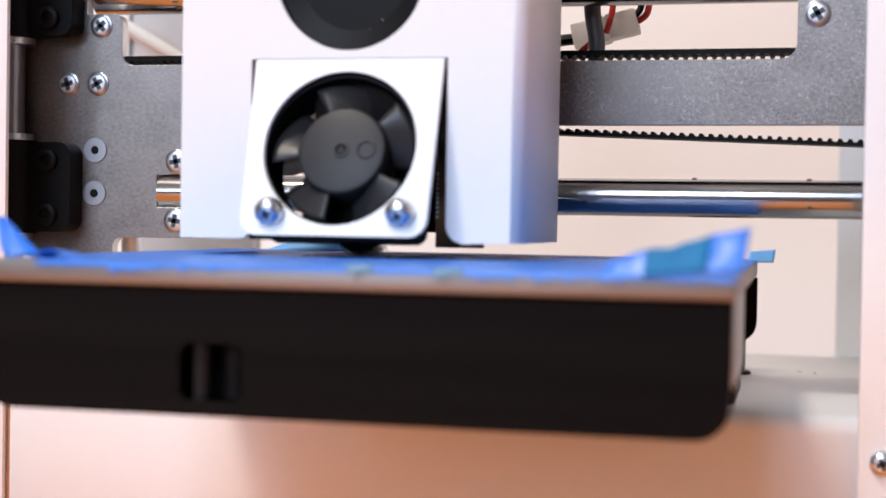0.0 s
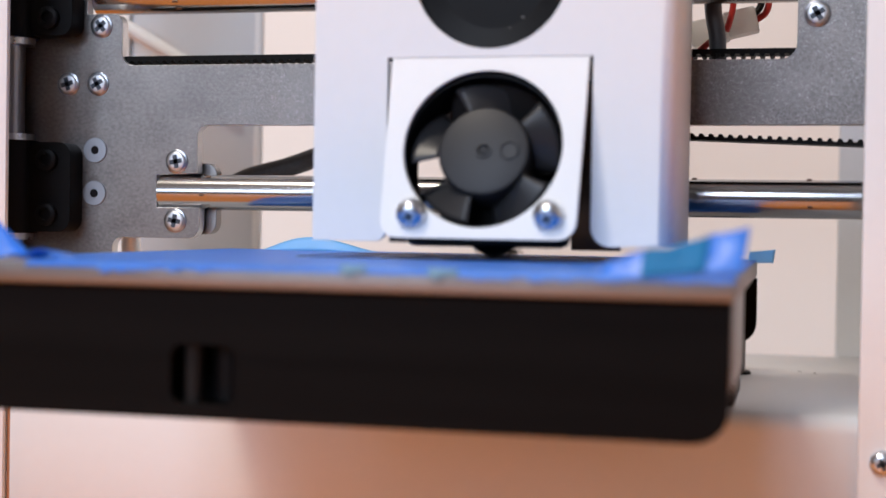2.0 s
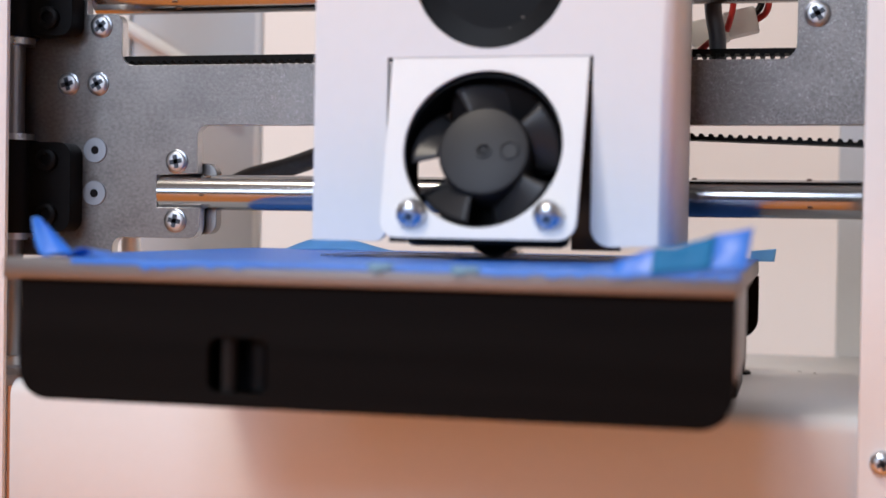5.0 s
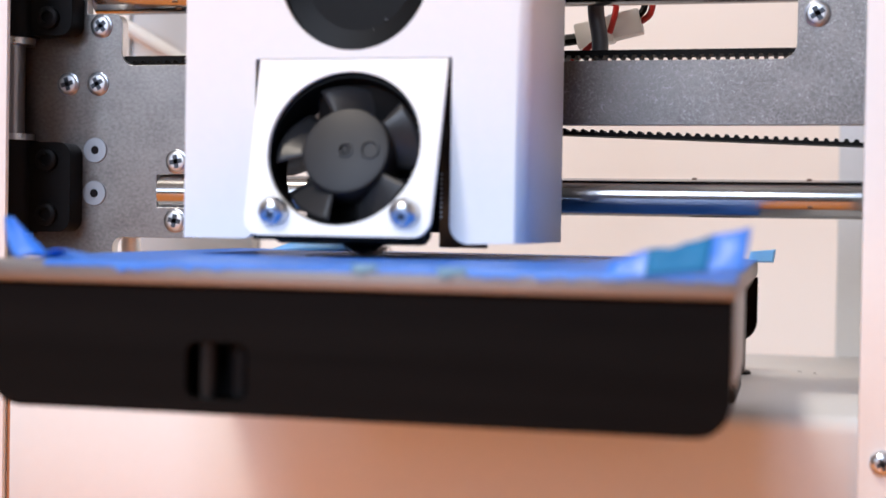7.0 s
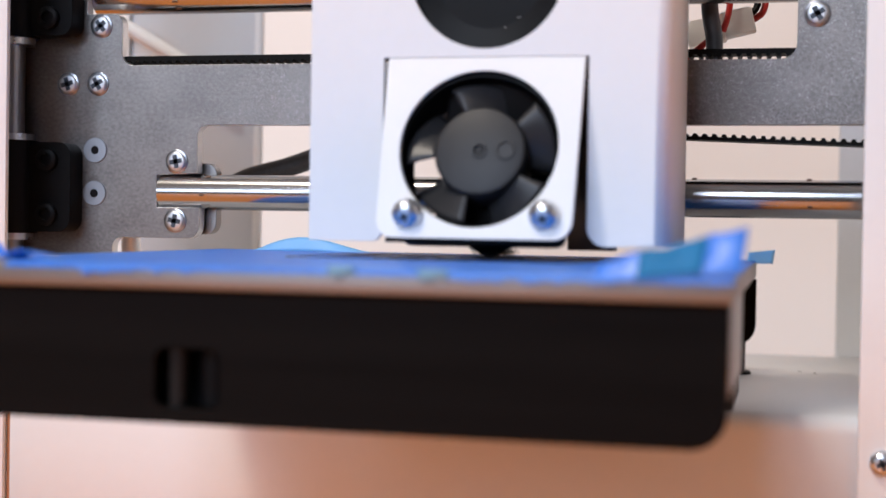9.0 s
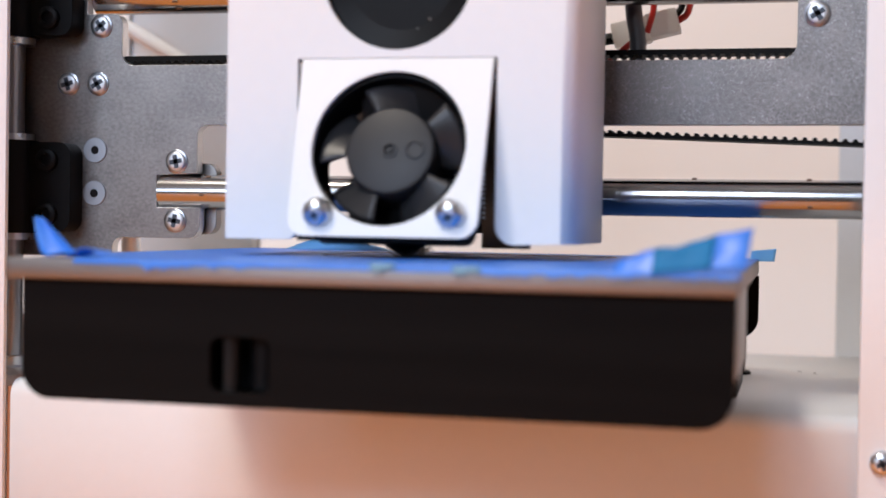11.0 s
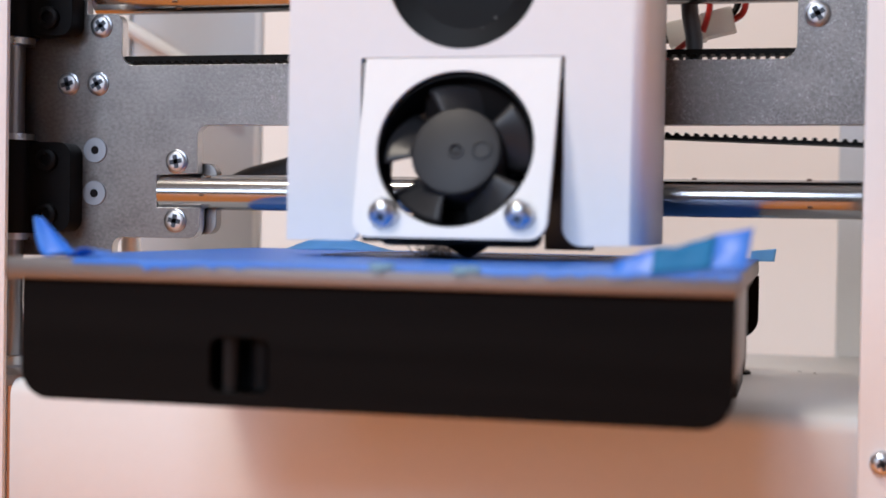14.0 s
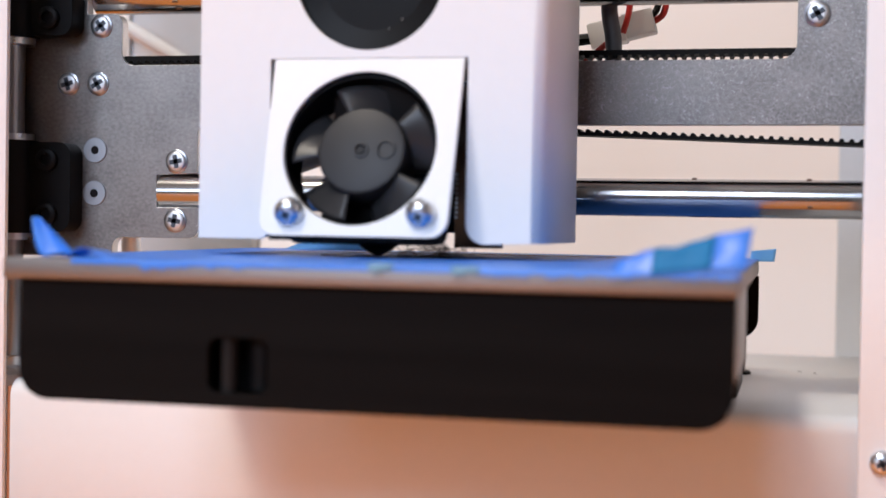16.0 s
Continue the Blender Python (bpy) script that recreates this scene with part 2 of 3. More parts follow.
def sheet(f, nu, nv, bm=None):
    """A grid of points f(u, v), u and v from 0 to 1."""
    bm = bm or bmesh.new()
    g = [[bm.verts.new(f(i / nu, j / nv)) for j in range(nv + 1)] for i in range(nu + 1)]
    for i in range(nu):
        for j in range(nv):
            bm.faces.new((g[i][j], g[i + 1][j], g[i + 1][j + 1], g[i][j + 1]))
    return bm


def thick(ob, t):
    mod = ob.modifiers.new("thickness", "SOLIDIFY")
    mod.thickness, mod.offset = t / 1000.0, 0
    return ob


def cross_screw(parent, x, y, z, r=2.55, turn=0.0, dome=1.5, front=-1, washer=True, tip=None, span=1.0, mat=None):
    """Pan-head screw, its cross recess painted as a raised dark cross, its head towards the viewer; tip: the axis."""
    ax = Vector(tip or (0, front, 0)).normalized()
    o = Vector((x, y, z))
    prof = [(r * 0.96, -0.2), (r, 0.15), (r * 0.98, dome * 0.5), (r * 0.88, dome * 0.82), (r * 0.72, dome * 0.97), (r * 0.5, dome), (0.02, dome)]
    if washer is False:
        prof = [(r * 0.96, -0.2), (r, 0.15), (r * 0.98, dome * 0.45), (r * 0.86, dome * 0.75), (r * 0.6, dome * 0.95), (r * 0.3, dome), (0.02, dome)]
    s = part("screw", lathe(prof, o, ax), mat or ZINC, parent, "zinc pan-head cross screw", at=o)
    q = ax.to_track_quat("Z", "Y").to_matrix().to_4x4()
    bm = bmesh.new()
    for k in range(2):
        m = Matrix.Translation(o + ax * (dome - 0.05)) @ q @ pose(0, 0, 0, 0, 0, turn + 90 * k) @ Matrix.Diagonal((r * span, r * 0.34 * span, 0.25, 1))
        bmesh.ops.create_cube(bm, size=1, matrix=m)
    part("recess", bm, RECESS, s, "raised dark cross painting the recess shade", smooth=0)
    if washer:
        part("washer", lathe([(r * 1.16, -0.05), (r * 1.16, 0.2), (r * 1.1, 0.3), (r * 0.5, 0.3)], o, ax), DARKROD, s)
    return s


# ---------------------------------------------------------------- the room
def slab(name, x0, x1, y0, y1, z0, z1, mat, label):
    bm = bmesh.new()
    box(x0, x1, y0, y1, z0, z1, bm=bm)
    me = bpy.data.meshes.new(name)
    bm.to_mesh(me)
    bm.free()
    me.materials.append(mat)
    return tagged(new(name, me), label, name.split("_")[0], kind="structure")


# Only the back wall is in view; the rest of the room is added.
FLOOR_Z, CEIL_Z = -0.74, 2.35
slab("floor", -2.0, 2.0, -1.5, 0.82, FLOOR_Z - 0.1, FLOOR_Z, CARPET, "grey wooden floor of the room")
slab("ceiling", -2.0, 2.0, -1.5, 0.82, CEIL_Z, CEIL_Z + 0.1, CEIL, "unseen ceiling, toned down to limit fill")
slab("wall_back", -2.0, 2.0, 0.82, 0.92, FLOOR_Z, CEIL_Z, PAINT, "plain cream painted wall behind the printer")
slab("wall_left", -2.1, -2.0, -1.6, 0.92, FLOOR_Z, CEIL_Z, DULL, "unseen side wall, kept dark brown to limit fill")


def wall_with_windows(name, y0, y1, openings, label):
    """A wall along x with openings (x0, x1, z0, z1), built of slabs round them."""
    bm = bmesh.new()
    edge = -2.0
    for x0, x1, z0, z1 in openings:
        box(edge, x0, y0, y1, FLOOR_Z, CEIL_Z, bm=bm)
        box(x0, x1, y0, y1, FLOOR_Z, z0, bm=bm)
        box(x0, x1, y0, y1, z1, CEIL_Z, bm=bm)
        edge = x1
    box(edge, 2.0, y0, y1, FLOOR_Z, CEIL_Z, bm=bm)
    me = bpy.data.meshes.new(name)
    bm.to_mesh(me)
    bm.free()
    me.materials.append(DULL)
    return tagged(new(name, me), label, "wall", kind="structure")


wall_with_windows("wall_front", -1.6, -1.5, ((-1.04, -0.72, 0.19, 0.71), (-0.67, -0.01, 0.61, 1.43)), "unseen wall, dark brown to limit fill, with a window and an added small one")
# Unseen; kept cream so the cut edges have something bright to reflect.
slab("wall_right", 2.0, 2.1, -1.6, 0.82, FLOOR_Z, CEIL_Z, PAINT, "plain cream painted side wall")


def table():
    t = thing("table", 0, 250, -LIFT, "orange-brown wooden table under the printer", "table")
    part("tabletop", box(-420, 300, -190, 450, -LIFT - 30, -LIFT, 3), WOOD, t)
    for x in (-380, 260):
        for y in (-150, 410):
            part("leg", box(x - 25, x + 25, y - 25, y + 25, -835 - 0, -LIFT - 30, 2), WOOD, t)


table()


def ceiling_lamp():
    l = thing("ceiling_lamp", LAMP_X * 1000, LAMP_Y * 1000, 2210, "round white ceiling lamp of the room", "ceiling lamp")
    part("lamp_plate", rod((LAMP_X * 1000, LAMP_Y * 1000, 2215), (LAMP_X * 1000, LAMP_Y * 1000, 2255), 190, n=40), PLUG, l)


ceiling_lamp()


# ---------------------------------------------------------------- printer frame
FRONT, BACK = 285.0, 420.0


def printer_frame():
    f = thing("printer_frame", -77, 350, -LIFT, "white powder-coated sheet steel frame of a small desktop printer", "printer frame")
    for x in (-187.2, 55.2):
        # The large opening is unseen, added to let daylight inside the frame.
        bm = plate(rounded(FRONT, BACK, -LIFT, 260, 0.5), x - 0.8, x + 0.8, [rounded(FRONT + 12, 383, -24, 245, 8)])
        bmesh.ops.transform(bm, matrix=Matrix(((0, 1, 0, 0), (1, 0, 0, 0), (0, 0, 1, 0), (0, 0, 0, 1))), verts=bm.verts)
        part("side_panel", bm, WHITE, f, "white side panel with a large unseen opening added for light")
    part("front_flange", box(-188, -166.3, FRONT - 1.6, FRONT, -LIFT, 260, 0.6), WHITE, f)
    part("front_flange", box(12.0, 56, FRONT - 1.6, FRONT, -LIFT, 260, 0.6), WHITE, f)
    part("rear_panel", box(-186.3, -148.7, 385, 386.5, -35.2, 259.8, 0.4), SHADEPAINT, f, "white rear panel toned grey for shade")
    part("back_flange", box(11.2, 56, BACK, BACK + 1.5, -LIFT, 260, 0.4), WHITE, f)
    part("back_lip", box(-148.7, -146.4, 384.4, 386.5, -35.2, 259.8, 0.5), WHITE, f)
    # bent base box: front face and deck in one sheet with a rounded bend
    bm = bmesh.new()
    prof = [(FRONT + 0.4, -LIFT)] + [(FRONT + 0.4 + 3 - 3 * math.cos(a), -39 + 3 * math.sin(a)) for a in [radians(90 * i / 6) for i in range(7)]] + [(BACK, -36.0)]
    sheet(lambda u, v: Vector((-165.4 + u * 219.3, prof[round(v * (len(prof) - 1))][0], prof[round(v * (len(prof) - 1))][1])), 1, len(prof) - 1, bm)
    thick(part("base_cover", bm, WHITE, f), 1.2)
    part("side_gap", box(-166.3, -165.4, FRONT + 0.2, FRONT + 2, -LIFT, -37), SEAM, f, "brown seam beside the base")
    part("top_cover", box(-188, 56, FRONT - 1.6, BACK - 20, 260, 261.6, 0.5), WHITE, f)
    for x, y in ((1.5, 372), (5.2, 369)):
        part("deck_hole_shade", lathe([(0.5, 0), (0.5, 0.75), (0.02, 0.76)], (x, y, -36.1), (0, 0, 1), n=12), HOLESHADE, f)
    post = part("rail_post", box(-26, -11.6, 358, 366, -35.4, -13, 0.6), BLACK, f, "black rail holder on the deck")
    part("foot", lathe([(3.2, 0), (3.2, 0.5), (2.9, 0.8)], (-13.2, 361, -35.4), (0, 0, 1), n=20), BLACK, post)
    cross_screw(f, 16.5, FRONT - 1.6, -43.6, 2.4, 20, washer=False)
    return f


printer_frame()


# ---------------------------------------------------------------- x gantry
GY = 306.5


def bearing_clamp(g, z0, z1):
    c = part("bearing_clamp", plate(rounded(-178, -160.2, z0, z1, (0.5, 3, 3, 0.5)), GY - 6, GY), BLACK, g, "black plastic bearing clamp", bevel=0.6)
    part("barrel", rod((-176.2, GY - 4, z0 - 0.4), (-176.2, GY - 4, z1 + 0.4), 6.2, n=32), BLACK, c)
    for s in (z0 + 4.0, z1 - 4.0):
        part("clamp_bolt", lathe([(2.6, 0), (2.6, 1.0), (2.2, 1.3), (1.3, 1.3), (1.3, 0.4), (0.05, 0.4)], (-165.8, GY - 6, s), (0, -1, 0)), BLACK, c)
    part("bearing_end", rod((-176.2, GY - 4, z1 + 0.4), (-176.2, GY - 4, z1 + 1.9), 5.2, n=32), ZINC, c, "bright steel bearing end")
    part("bearing_end", rod((-176.2, GY - 4, z0 - 1.9), (-176.2, GY - 4, z0 - 0.4), 5.2, n=32), ZINC, c, "bright steel bearing end")


def toothed_belt(x0, x1, za, zb, y0, y1, up, back=1.05, tooth=0.62):
    """A 2 mm pitch belt strand from (x0, za) to (x1, zb); up: the side of its teeth."""
    n = int((x1 - x0) / 2)
    line = []
    for i in range(n):
        for dx, h in ((0.0, 0), (0.42, 0), (0.62, tooth * 0.85), (0.85, tooth), (1.15, tooth), (1.38, tooth * 0.85), (1.58, 0)):
            line.append((x0 + 2 * i + dx, h))
    slope = (zb - za) / (x1 - x0)
    bm = bmesh.new()
    rows = []
    for x, h in line:
        z = za + (x - x0) * slope
        rows.append([bm.verts.new((x, y, zz)) for y, zz in ((y0, z - up * back), (y1, z - up * back), (y1, z + up * h), (y0, z + up * h))])
    for a, b in zip(rows, rows[1:]):
        for i in range(4):
            bm.faces.new((a[i], a[(i + 1) % 4], b[(i + 1) % 4], b[i]))
    bm.faces.new(rows[0]), bm.faces.new(rows[-1])
    return bm


def gantry():
    g = thing("x_gantry", -77, GY, 20, "grey zinc steel cross plate with two polished rods", "gantry")
    tp, bt = 60.0, -9.0
    # plate outline in x, z: left cheek, rod notch, middle band, right cheek
    def corner(cx, cz, r, a0, a1, n=5):
        return [(cx + r * math.cos(radians(a0 + (a1 - a0) * i / n)), cz + r * math.sin(radians(a0 + (a1 - a0) * i / n))) for i in range(n + 1)]
    out = [(-178, bt), (-152.5, bt)] + corner(-150.3, -6.6, 2.2, 180, 90) + [(-136.5, -4.4)] + corner(-134.0, -1.6, 2.8, 270, 360)
    out += [(-131.2, 2.6), (-141.7, 2.6), (-141.7, 10.0), (-131.8, 10.4)] + corner(-129.6, 19.0, 2.3, 180, 90)
    out += [(23, 21.35), (23, tp), (-178, tp)]
    hole = corner(-148.0, 37.5, 2.6, 180, 270) + corner(-3.8, 38.1, 3.2, 270, 360)
    hole += [(-0.6, 56.0), (-159.4, 56.0), (-159.4, 46.7), (-153.0, 46.7)] + corner(-153.0, 44.3, 2.4, 80, 0)
    cp = part("carriage_plate", plate(out, GY, GY + 3.0, [hole]), STEEL, g, "scratched zinc-plated steel plate", bevel=0.25)
    cp.data.materials.append(EDGE)
    # Cut edges get a lighter steel: the wall's bright reflection is painted in.
    for face in cp.data.polygons:
        if abs(face.normal.y) < 0.5:
            face.material_index = 1
    part("rod_clip", plate(rounded(-140, -128.7, -3.4, 12.8, 2.6), GY + 4.0, GY + 7.0), CLIP, g, "grey metal clip behind the rod end", bevel=0.3)
    part("smooth_rod", rod((-141.4, 309.6, 6.15), (28, 309.6, 6.15), 4.0, n=48), CHROME, g, "polished steel guide rod")
    part("smooth_rod", rod((-159.2, 311.8, 51.2), (28, 311.8, 51.2), 4.0, n=48), CHROME, g, "polished steel guide rod")
    upper = part("drive_belt", toothed_belt(-176.59, 11.409999999999997, 36.0, 36.2, 307.4, 313.4, -1), RUBBER, g, "black toothed rubber belt")
    lower = part("drive_belt", toothed_belt(-60.69, 43.31, 20.502, 16.717, 307.2, 313.2, 1, back=0.75), RUBBER, g, "black toothed rubber belt")
    for x, a in ((2.4, 100), (2.6, 205), (-129.5, 120), (-130.4, 190), (-21, 95)):
        c, w = math.cos(radians(a)), math.sin(radians(a))
        part("rust_mark", rod((x - 0.5, 309.6 + 4.0 * c, 6.2 + 4.0 * w), (x + 0.5, 309.6 + 4.0 * c, 6.2 + 4.0 * w), 0.26, n=8), BROWN, g, "small brown rust mark")
    for x, a in ((-138.6, 205), (-137.4, 190), (-138.0, 232)):
        c, w = math.cos(radians(a)), math.sin(radians(a))
        part("rust_mark", rod((x - 0.6, 311.8 + 4.0 * c, 51.2 + 4.0 * w), (x + 0.6, 311.8 + 4.0 * c, 51.2 + 4.0 * w), 0.28, n=8), BROWN, g, "small brown rust mark")
    # Dark flush plate paints the shade of a slot that isn't cut.
    part("slot_shade", plate(rounded(-176.2, -174.9, 28.4, 33.2, 0.6), GY - 0.06, GY + 0.2), HOLESHADE, g)
    bearing_clamp(g, 41.2, 62.0)
    bearing_clamp(g, -3.4, 17.0)
    for x, z, turn in ((-155.8, 43.9, 40), (-164.0, 30.7, 15), (-156.5, 30.7, 30), (-136.8, 13.0, 10), (-137.0, -0.4, 80), (3.3, 44.0, 30)):
        cross_screw(g, x, GY, z, 2.35, turn, dome=0.8, span=1.3, mat=PLATED)
    for x, z in ((-157.0, 15.5), (-157.1, 5.6)):
        o = (x, GY, z)
        rv = part("rivet", lathe([(2.9, -0.1), (2.9, 0.25), (2.75, 0.4), (1.0, 0.4), (0.85, 0.1), (0.02, 0.1)], o, (0, -1, 0)), WASHER, g, "flat grey countersunk rivet", at=o)
        part("socket", lathe([(0.95, 0.05), (0.95, 0.42), (0.02, 0.43)], o, (0, -1, 0), n=12), HOLESHADE, rv)
    return upper, lower


BELTS = gantry()


def lift_rods():
    s = thing("lift_rod", -176.2, GY - 4, -36, "upright polished steel guide rod beside the frame", "guide rod")
    part("shaft", rod((-176.2, GY - 4, -36), (-176.2, GY - 4, 119), 3.0, n=32), DARKROD, s)
    part("collar", lathe([(6, 0), (6, 1.5), (4.5, 2), (4.5, 4), (3, 4)], (-176.2, GY - 4, -36), (0, 0, 1)), ZINC, s)
    l = thing("lift_screw", -153.4, 318, -36, "upright bright steel lifting screw", "lead screw")
    part("shaft", rod((-153.4, 318, -36), (-153.4, 318, 0), 2.3, n=24), EDGE, l)
    part("coupling", box(-172, -152, 326, 348, -34, -9, 1.5), BLACK, l, "black motor coupling")
    d = thing("diagonal_brace", -160, 391, 38, "slanted white painted brace inside the frame", "brace")
    part("bar", rod((-186, 378, 54.7), (-155.5, 380, 36.9), 2.0, n=20), WHITE, d)


lift_rods()


# ---------------------------------------------------------------- print head
HX0, HZ = -78.8, 252.3


def flap_y(z):
    return HZ - 0.31 * (29.5 - z)


def fan(head, cx, cy, cz, tilt, size, hub_r, name, recess, hub_mat):
    """Square axial fan: frame, hub with two moulded dimples, curved blades."""
    f = part(name, plate(rounded(-size / 2, size / 2, -size / 2, size / 2, 2), 0.0, 9.0, [ring(0, 0, size / 2 - 1.1, 48)]), BLACK, head, "small black axial fan", at=(0, 0, 0))
    f.location = ((Vector((cx, cy, cz)) - Vector(head["at"])) / 1000.0)
    f.rotation_euler = (tilt, 0, 0)
    f["at"] = (0, 0, 0)
    part("hub", lathe([(hub_r, -8), (hub_r, -0.7), (hub_r - 0.25, -0.2), (hub_r - 0.8, 0), (1.0, 0), (0.9, -0.25), (0.45, -0.25), (0.4, 0.1), (0.02, 0.1)], (0, recess, 0), (0, -1, 0), n=48), hub_mat, f, "matt dark grey fan hub")
    part("dimple", lathe([(1.85, -0.1), (1.75, 0.28), (1.45, 0.32), (1.3, 0.02), (0.02, 0.02)], (4.6, recess, 0.1), (0, -1, 0), n=24), FANBLACK, f)
    part("dimple", lathe([(1.55, -0.1), (1.45, 0.25), (1.1, 0.28), (0.9, -0.1), (0.02, -0.1)], (0, recess, 0), (0, -1, 0), n=24), FANBLACK, f)
    part("axle_hole_shade", lathe([(0.55, -0.05), (0.5, 0.06), (0.02, 0.07)], (0, recess, 0), (0, -1, 0), n=16), HOLESHADE, f)
    for k in range(5):
        a0 = radians(k * 72 + 43)

        def blade(u, v, a0=a0):
            r = hub_r - 0.2 + u * (size / 2 - 1.6 - hub_r)
            a = a0 + 0.05 * u - v * 0.95
            return Vector((r * math.cos(a), recess + 0.9 + 5.2 * v ** 1.7, r * math.sin(a)))
        thick(part("blade", sheet(blade, 6, 10), BLADE, f), 0.12)
    for a in (35, 152, 208, 330):
        c, s = math.cos(radians(a)), math.sin(radians(a))
        part("strut", rod((c * (hub_r - 1), 7.6, s * (hub_r - 1)), (c * (size / 2 - 0.6), 7.6, s * (size / 2 - 0.6)), 0.7, n=8), BLACK, f)
    return f


def print_head():
    h = thing("extruder_carriage", HX0, HZ, 0, "white sheet metal print head with two black fans and nozzle", "extruder")
    xl, xr, bot, top = -111.8, -48.2, -3.4, 92.0
    # front sheet with the cut-out for the bent tongue
    def arc(cx, cz, r, a0, a1, n=6):
        return [(cx + r * math.cos(radians(a0 + (a1 - a0) * i / n)), cz + r * math.sin(radians(a0 + (a1 - a0) * i / n))) for i in range(n + 1)]
    out = [(xl, bot)] + arc(-100.0, bot + 2.0, 2.0, 270, 360) + [(-98.0, 29.6), (-60.9, 29.6)] + arc(-57.4, bot + 3.2, 3.5, 180, 270) + [(xr - 0.9, bot), (xr - 0.9, top), (xl, top)]
    part("hood_front", plate(out, HZ, HZ + 1.2, [ring(HX0 - 0.6, 45.1, 14.05, 56)]), WHITE, h, "white powder-coated hood", bevel=0.35)
    # rounded side walls of the hood
    def side(x, s):
        prof = [(x, HZ + 0.5)] + [(x + s * (2.2 * math.sin(radians(a))), HZ + 2.7 - 2.2 * math.cos(radians(a))) for a in (15, 30, 45, 60, 75, 90)] + [(x + s * 2.2, HZ + 37.3)]
        bm = sheet(lambda u, v: Vector((prof[round(v * (len(prof) - 1))][0], prof[round(v * (len(prof) - 1))][1], bot + u * (top - bot))), 1, len(prof) - 1)
        thick(part("hood_side", bm, WHITE, h), 1.0)
    side(xr - 1.2, 1)
    part("hood_side", box(xl, xl + 1.0, HZ + 1.25, HZ + 37.3, bot, top), WHITE, h)
    part("hood_top", box(xl, xr + 1.5, HZ, HZ + 37.3, top, top + 1.2, 0.3), WHITE, h)
    # bent tongue that carries the lower fan
    tl = rounded(-97.3, -61.7, -2.6, 29.5, (3.2, 3.2, 0, 0), 6)
    def bend(x, y, z):
        w = (29.5 - z) / 32.0
        return Vector((HX0 + (x - HX0) * (1 - 0.035 * w) + 0.2, flap_y(z) + (y - 0), z))
    cz = 12.9
    hole = [(HX0 - 0.75 + 14.4 * math.cos(2 * math.pi * i / 56), cz + 0.3 + 13.9 * math.sin(2 * math.pi * i / 56)) for i in range(56)]
    part("fan_tongue", plate(tl, 0.0, 1.2, [hole], tilt=bend), WHITE, h, "white tongue bent outwards", bevel=0.3)
    ang = -math.atan(0.31)
    fan(h, HX0 - 0.6, flap_y(cz) + 1.4, cz, ang, 30.0, 8.15, "cooling_fan", 0.2, FANBLACK)
    fan(h, HX0 - 0.6, HZ + 1.4, 45.1, 0, 30.0, 8.5, "heatsink_fan", 5.6, DARKFAN)
    part("fan_shroud", lathe([(13.9, 4.2), (13.9, 5.2), (9.3, 4.0), (9.3, 1.4)], (HX0 - 0.6, HZ + 7.5, 45.1), (0, -1, 0), n=48), DARKFAN, h)
    rnd = random.Random(3)
    for k in range(7):
        a, r = radians(rnd.uniform(275, 320)), rnd.uniform(9.5, 13.0)
        o = (HX0 - 0.6 + r * math.cos(a), HZ + 3.4, 45.1 + r * math.sin(a))
        part("dust_speck", lathe([(0.16, 0), (0.12, 0.15), (0.02, 0.2)], o, (0, -1, 0), n=6), PLUG, h)
    n = Vector((0, -1, -0.31)).normalized()
    for x in (-90.8, -66.8):
        cross_screw(h, x, flap_y(1.7) - 0.1, 1.7, 2.7, 20, dome=2.4, tip=n, washer=False, span=0.62)
    # hot end
    part("heater_block", box(-88.5, -70, 254, 272, -2.2, 8, 0.5), BLACK, h)
    part("nozzle", lathe([(5.2, 0), (4.9, -1.2), (2.8, -2.9), (0.5, -4.2), (0.35, -4.3)], (-80.6, 265, -2.2), (0, 0, 1), n=24), BLACK, h, "black conical brass-tipped nozzle")
    part("heatsink", box(-87, -71, 256, 272, 9.5, 60, 0.5), BLACK, h)
    # Black strip added to stand in for the shadow under the lower fan.
    part("fan_shadow_strip", box(-95, -63.5, 244.4, 245.2, -3.4, -2.3), BLACK, h)
    part("probe_board", box(-66.6, -57.6, 268, 270.5, -4.6, 26, 0.2), BROWN, h, "dark brown sensor board")
    bm = bmesh.new()
    for k in range(10):
        box(-66.4, -66.0, 267.6, 268.0, 1.0 + 0.9 * k, 1.4 + 0.9 * k, bm=bm)
    tagged(part("pin_row", bm, ZINC, h, "row of tiny bright solder pins", smooth=0), kind="stuff")
    part("carriage_block", box(-98, -60, 300, 305.5, -2, 56, 1.0), BLACK, h)
    for z in (6.2, 51.0):
        for x in (-96, -74):
            part("slide_bearing", rod((x, 311.8, z), (x + 16, 311.8, z), 7.0, n=28), BLACK, h)
    part("carriage_arm", box(-90, -66, 277, 300, 30, 40, 0.6), BLACK, h)
    # wiring that rides with the head
    part("cable", tube([(-45.0, 318, 62), (-44.6, 318, 52), (-44.2, 317.6, 46), (-43.3, 317.2, 41), (-43.2, 317, 36), (-44, 317, 28)], 1.85, 14), CABLE, h, "dark grey round cable")
    plug = box(-7.2, 1.0, 0, 6, -3.1, 2.6, 0.5)
    box(0.6, 7.6, 0.4, 5.6, -2.7, 2.9, 0.5, plug)
    bmesh.ops.transform(plug, matrix=pose(-42.6, 323, 44.0, 0, -13, 0), verts=plug.verts)
    part("plug", plug, PLUG, h, "white plastic wire connector")
